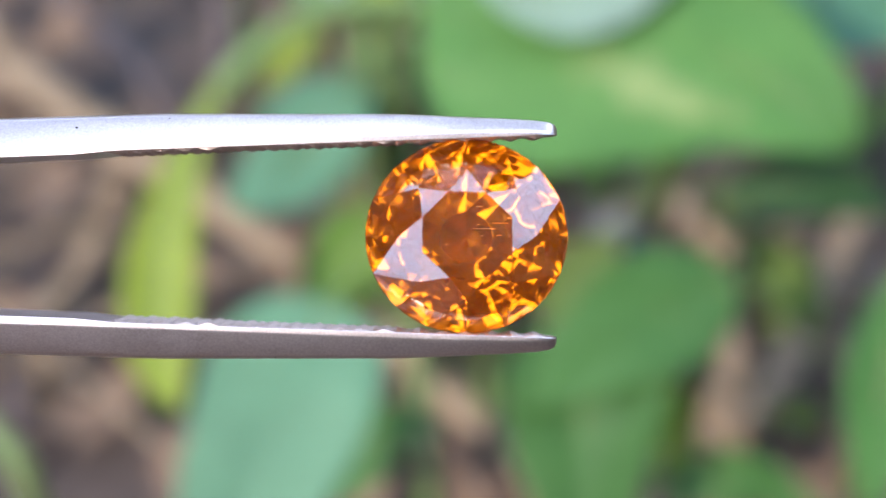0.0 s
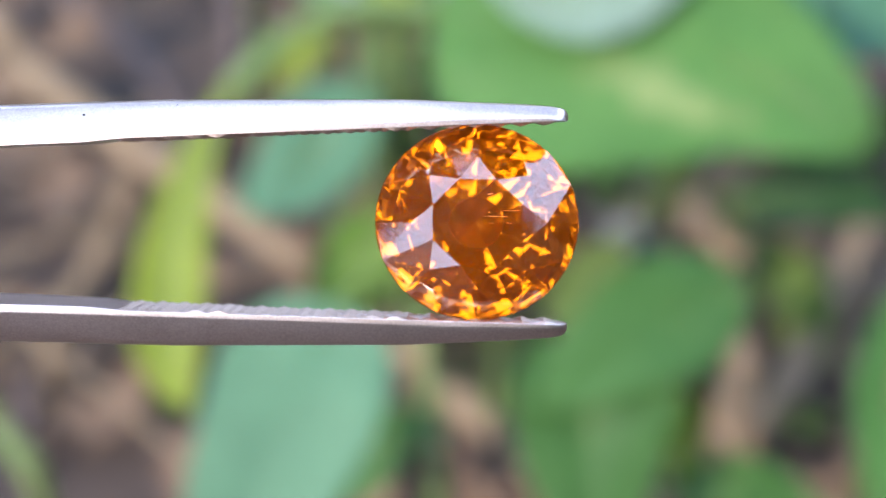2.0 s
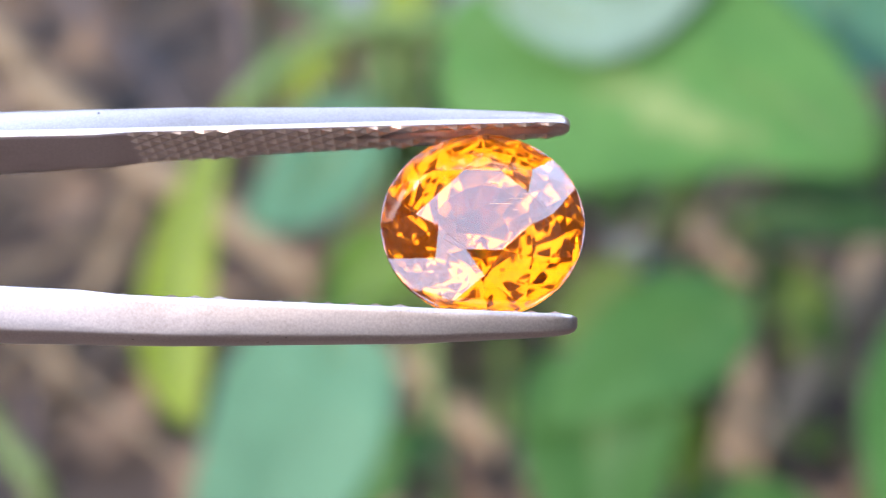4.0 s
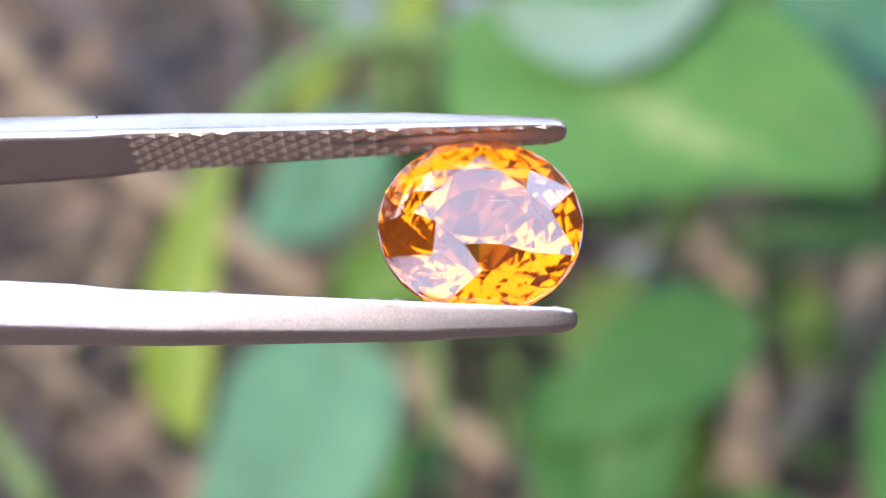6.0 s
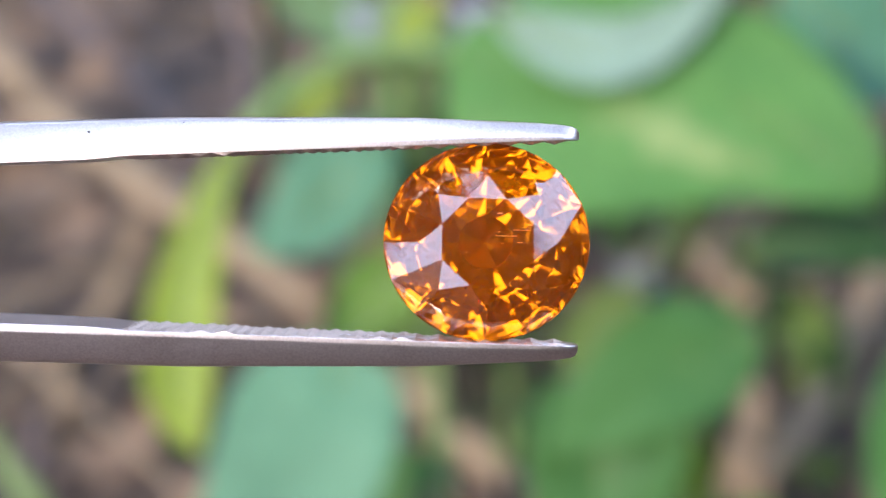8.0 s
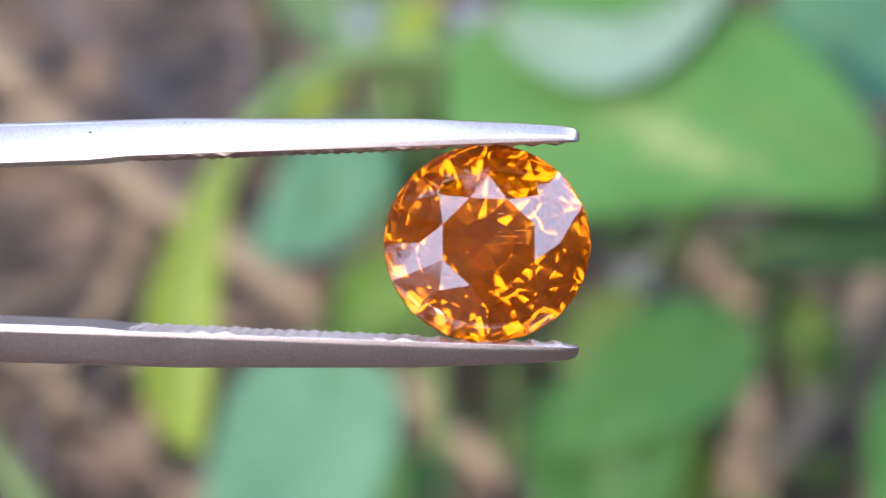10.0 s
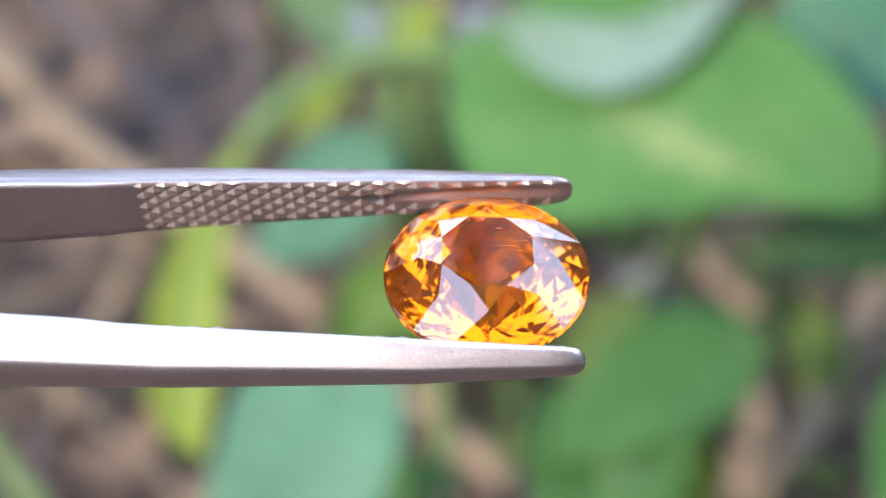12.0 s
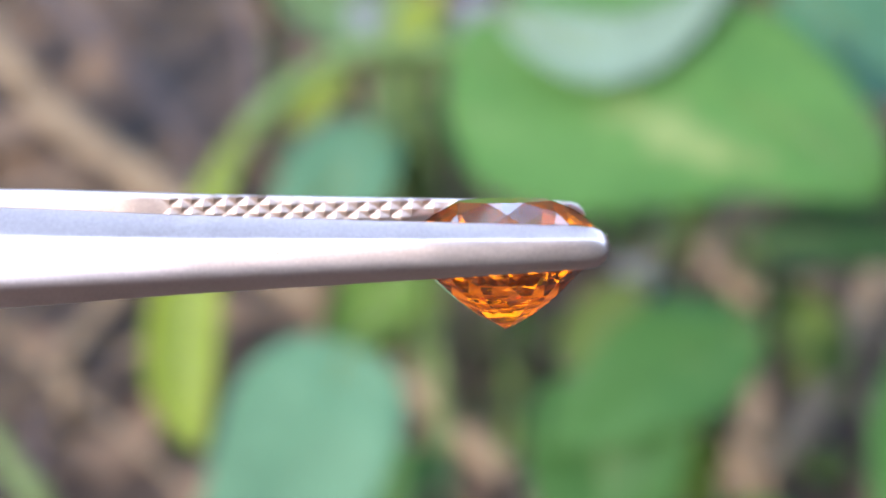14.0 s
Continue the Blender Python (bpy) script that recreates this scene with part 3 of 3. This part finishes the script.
def arm_mesh(sign):
    """An arm: flat inside, bevelled outside, with a hollow near the tip. Millimetres."""
    bm = bmesh.new()
    xs = [-98, -90, -80, -70, -60, -50, -40, -32, -26, -22] + [-20 + 0.5 * i for i in range(10)] + [-15.3, -15.19] + [-15 + 0.5 * i for i in range(36)] + [2.9, 3.2, 3.35, 3.5, 3.6, 3.7, 3.76, 3.8]
    rings = []
    for x in xs:
        a, b, z0 = along(x, HALF_WIDTH), along(x, THICK), inner_height(x)
        cut = 0.12 * min(1, max(0, (x + 16.6) / 1.8))
        z0, b = z0 + cut, b - cut
        gw = groove(x)
        ring = []
        for k in range(11):
            y = -a + 2 * a * k / 10
            dip = 0.0
            if gw > 0 and abs(y) < gw * 1.3:
                dip = 0.30 * (0.5 + 0.5 * math.cos(math.pi * y / (gw * 1.3))) * min(1, (x + 7.0) / 3) * min(1, max(0.1, (3.9 - x) / 1.2))
            ring.append((x, y, z0 + min(dip, b * 0.5)))
        side = [(a * u, z0 + max(w - cut, 0.03)) for u, w in section(b + cut)]
        ring += [(x, y, z) for y, z in side] + [(x, -y, z) for y, z in side[::-1]]
        rings.append([bm.verts.new((p[0] / 1000, p[1] / 1000, sign * p[2] / 1000)) for p in ring])
    n = len(rings[0])
    for u, v in zip(rings, rings[1:]):
        for k in range(n):
            f = (u[k], u[(k + 1) % n], v[(k + 1) % n], v[k])
            bm.faces.new(f if sign > 0 else f[::-1])
    bm.faces.new(rings[0])
    bm.faces.new(rings[-1])
    bmesh.ops.recalc_face_normals(bm, faces=bm.faces[:])
    return bm


def teeth_mesh(sign):
    """Diamond-cut teeth on the inside of an arm."""
    bm = bmesh.new()
    pl, pw, h = 0.98, 0.72, 0.0
    col = 0
    x = -14.8
    while x < 3.45:
        a, z0 = along(x, HALF_WIDTH), inner_height(x)
        off = 0.5 * (col % 2)
        for j in range(-4, 5):
            y = (j + off) * pw
            if abs(y) > a - 0.02:
                continue
            if abs(y) < groove(x) + 0.12 and x > -6.6:
                continue
            ring = [(x - pl / 2, y), (x, y - pw / 2), (x + pl / 2, y), (x, y + pw / 2)]
            ring = [(px, max(-a, min(a, py))) for px, py in ring]
            vs = [bm.verts.new((px / 1000, py / 1000, sign * (inner_height(px) + 0.13) / 1000)) for px, py in ring]
            tip = [bm.verts.new(((x + (px - x) * 0.06) / 1000, (y + (py - y) * 0.06) / 1000, sign * (z0 - h) / 1000)) for px, py in ring]
            for k in range(4):
                bm.faces.new((vs[k], vs[(k + 1) % 4], tip[(k + 1) % 4], tip[k]))
            bm.faces.new(tip)
        col += 1
        x += pl / 2
    bmesh.ops.recalc_face_normals(bm, faces=bm.faces[:])
    return bm


def build_tweezers():
    root = thing("tweezers", (0, 0, 0), "satin steel tweezers with diamond-cut gripping teeth", "tweezers")
    for sign in (1, -1):
        arm = part("arm", arm_mesh(sign), STEEL, root)
        part("gripping_teeth", teeth_mesh(sign), BROWN_STEEL, arm, "diamond-cut steel teeth", smooth=False)
    upper, lower = [o for o in root.children]
    for arm, x, t, size in ((upper, -16.4, 0.66, 0.055), (lower, -9.0, 1.45, 0.045), (lower, -8.2, 1.15, 0.035), (upper, -12.6, 0.95, 0.03), (lower, -14.5, 1.3, 0.035)):
        sign = 1 if arm is upper else -1
        a, b, z0 = along(x, HALF_WIDTH), along(x, THICK), inner_height(x)
        at = (x / 1000, -a * math.cos(t) ** 0.9 / 1000, sign * (z0 + 0.04 + (b - 0.04) * math.sin(t) ** 0.85) / 1000)
        bm = bmesh.new()
        bmesh.ops.create_icosphere(bm, subdivisions=2, radius=size / 1000, matrix=Matrix.Translation(at) @ Matrix.Diagonal((1.2, 0.7, 0.7, 1)))
        part("dirt_speck", bm, SOIL, arm, "tiny dark dirt speck")
    bm = bmesh.new()
    bmesh.ops.create_cube(bm, size=1, matrix=Matrix.Translation((-0.1, 0, 0)) @ Matrix.Diagonal((0.014, 0.0072, 0.0032, 1)))
    bmesh.ops.bevel(bm, geom=bm.edges[:], offset=0.0012, segments=3, affect='EDGES')
    part("joint", bm, STEEL, root)
    return root


# ---- gemstone ----
def build_gem():
    """Round mixed cut: eight-sided table, brilliant crown, stepped pavilion. Table towards -y."""
    bm = bmesh.new()
    R = 4.36
    rnd = random.Random(12)

    def ring(n, r, h, turn=0.0, jr=0.0, jh=0.0):
        out = []
        for k in range(n):
            a = math.tau * (k + turn) / n + rnd.uniform(-jr, jr)
            q = r * R * (1 + rnd.uniform(-jr, jr))
            out.append(bm.verts.new((q * math.cos(a) / 1000, -(h + rnd.uniform(-jh, jh)) * R / 1000, 0.962 * q * math.sin(a) / 1000)))
        return out

    table = ring(8, 0.465, 0.37, 0.5, 0.016)
    stars = ring(8, 0.665, 0.2725, 0.0, 0.016, 0.006)
    top = ring(64, 1.0, 0.03)
    low = ring(64, 1.0, -0.03)
    bm.faces.new(table)
    for k in range(8):
        v, nx, pv = table[k], stars[(k + 1) % 8], stars[k]
        bm.faces.new((table[k - 1], table[k], stars[k]))
        bm.faces.new((v, pv, top[(8 * k + 4) % 64], nx))
        bm.faces.new((stars[k], *(top[(8 * k + j) % 64] for j in range(5))))
        bm.faces.new((stars[k], *(top[(8 * k - 4 + j) % 64] for j in range(5))))
    for k in range(64):
        bm.faces.new((top[k], low[k], low[(k + 1) % 64], top[(k + 1) % 64]))
    prev = [low[4 * k:4 * k + 4] for k in range(16)]
    for r, h in ((0.85, -0.205), (0.68, -0.395), (0.49, -0.57), (0.27, -0.735)):
        cur = ring(16, r, h, 0.0, 0.022, 0.010)
        for k in range(16):
            n = (k + 1) % 16
            bm.faces.new((prev[k][0], cur[k], cur[n]))
            bm.faces.new((*prev[k], prev[n][0], cur[n]))
        prev = [[v] for v in cur]
    tip = bm.verts.new((0, 0.885 * R / 1000, 0))
    for k in range(16):
        bm.faces.new((prev[k][0], tip, prev[(k + 1) % 16][0]))
    bmesh.ops.recalc_face_normals(bm, faces=bm.faces[:])
    bm.transform(Matrix.Translation((-0.00005, 0.00018, 0)) @ Matrix.Rotation(radians(-3), 4, 'X'))
    root = thing("gemstone", (0, 0, 0), "round faceted transparent orange gemstone held between tweezer tips", "gemstone")
    kinds = [("table_facet", GEM_WORN, 1, "finely scratched flat top facet"), ("crown", GEM, 32, ""), ("girdle", GEM, 64, "thin pale rim"), ("pavilion", GEM, len(bm.faces), "")]
    faces = list(bm.faces)
    for name, mat, count, label in kinds:
        pick, faces = faces[:count], faces[count:]
        piece, seen = bmesh.new(), {}
        for f in pick:
            for v in f.verts:
                if v not in seen:
                    seen[v] = piece.verts.new(v.co)
            piece.faces.new([seen[v] for v in f.verts])
        part(name, piece, mat, root, label, smooth=False)
    bm.free()
    return root


tweezers = build_tweezers()
gemstone = build_gem()


def motions():
    rows = [
    (0, pose(0.00198, 0.04423, 0.33160, -40.47, -0.00, -1.19)),
    (0.5, pose(0.00196, 0.04425, 0.33172, -38.57, -0.01, -1.03)),
    (1, pose(0.00188, 0.04467, 0.33230, -35.54, -0.02, -0.86)),
    (1.5, pose(0.00200, 0.04492, 0.33270, -34.02, -0.04, -0.78)),
    (2, pose(0.00200, 0.04451, 0.33234, -37.33, -0.05, -0.60)),
    (2.5, pose(0.00206, 0.04458, 0.33253, -39.96, -0.06, -0.42)),
    (3, pose(0.00202, 0.04477, 0.33287, -44.90, -0.07, -0.34)),
    (3.2, pose(0.00193, 0.04470, 0.33284, -46.65, -0.08, -0.29)),
    (5.3, pose(0.00197, 0.04511, 0.33380, -76.42, -0.76, 0.50)),
    (5.5, pose(0.00188, 0.04515, 0.33389, -72.42, -0.76, 0.55)),
    (6, pose(0.00167, 0.04488, 0.33369, -65.53, -0.54, 0.40)),
    (6.5, pose(0.00190, 0.04471, 0.33360, -60.98, -0.38, 0.32)),
    (7, pose(0.00183, 0.04493, 0.33398, -53.45, -0.15, 0.08)),
    (7.5, pose(0.00177, 0.04461, 0.33372, -41.67, -0.00, 0.00)),
    (8, pose(0.00185, 0.04454, 0.33364, -36.70, 0.08, -0.02)),
    (8.2, pose(0.00185, 0.04452, 0.33361, -34.98, 0.08, -0.02)),
    (10.3, pose(0.00196, 0.04458, 0.33369, -39.63, 0.08, -0.06)),
    (10.5, pose(0.00205, 0.04502, 0.33422, -44.93, 0.08, -0.06)),
    (11, pose(0.00193, 0.04471, 0.33384, -60.75, 0.08, -0.06)),
    (11.5, pose(0.00188, 0.04432, 0.33337, -68.52, 0.15, -0.03)),
    (12, pose(0.00173, 0.04390, 0.33285, -75.53, -0.23, 0.40)),
    (12.5, pose(0.00213, 0.04385, 0.33278, -86.39, -0.54, 0.66)),
    (13, pose(0.00225, 0.04416, 0.33317, -98.55, -0.77, 0.78)),
    (13.5, pose(0.00244, 0.04422, 0.33324, -109.41, -0.92, 0.96)),
    (14, pose(0.00251, 0.04468, 0.33379, -121.17, -1.00, 1.00)),
    ]
    walk(tweezers, rows)
    walk(gemstone, rows)


motions()
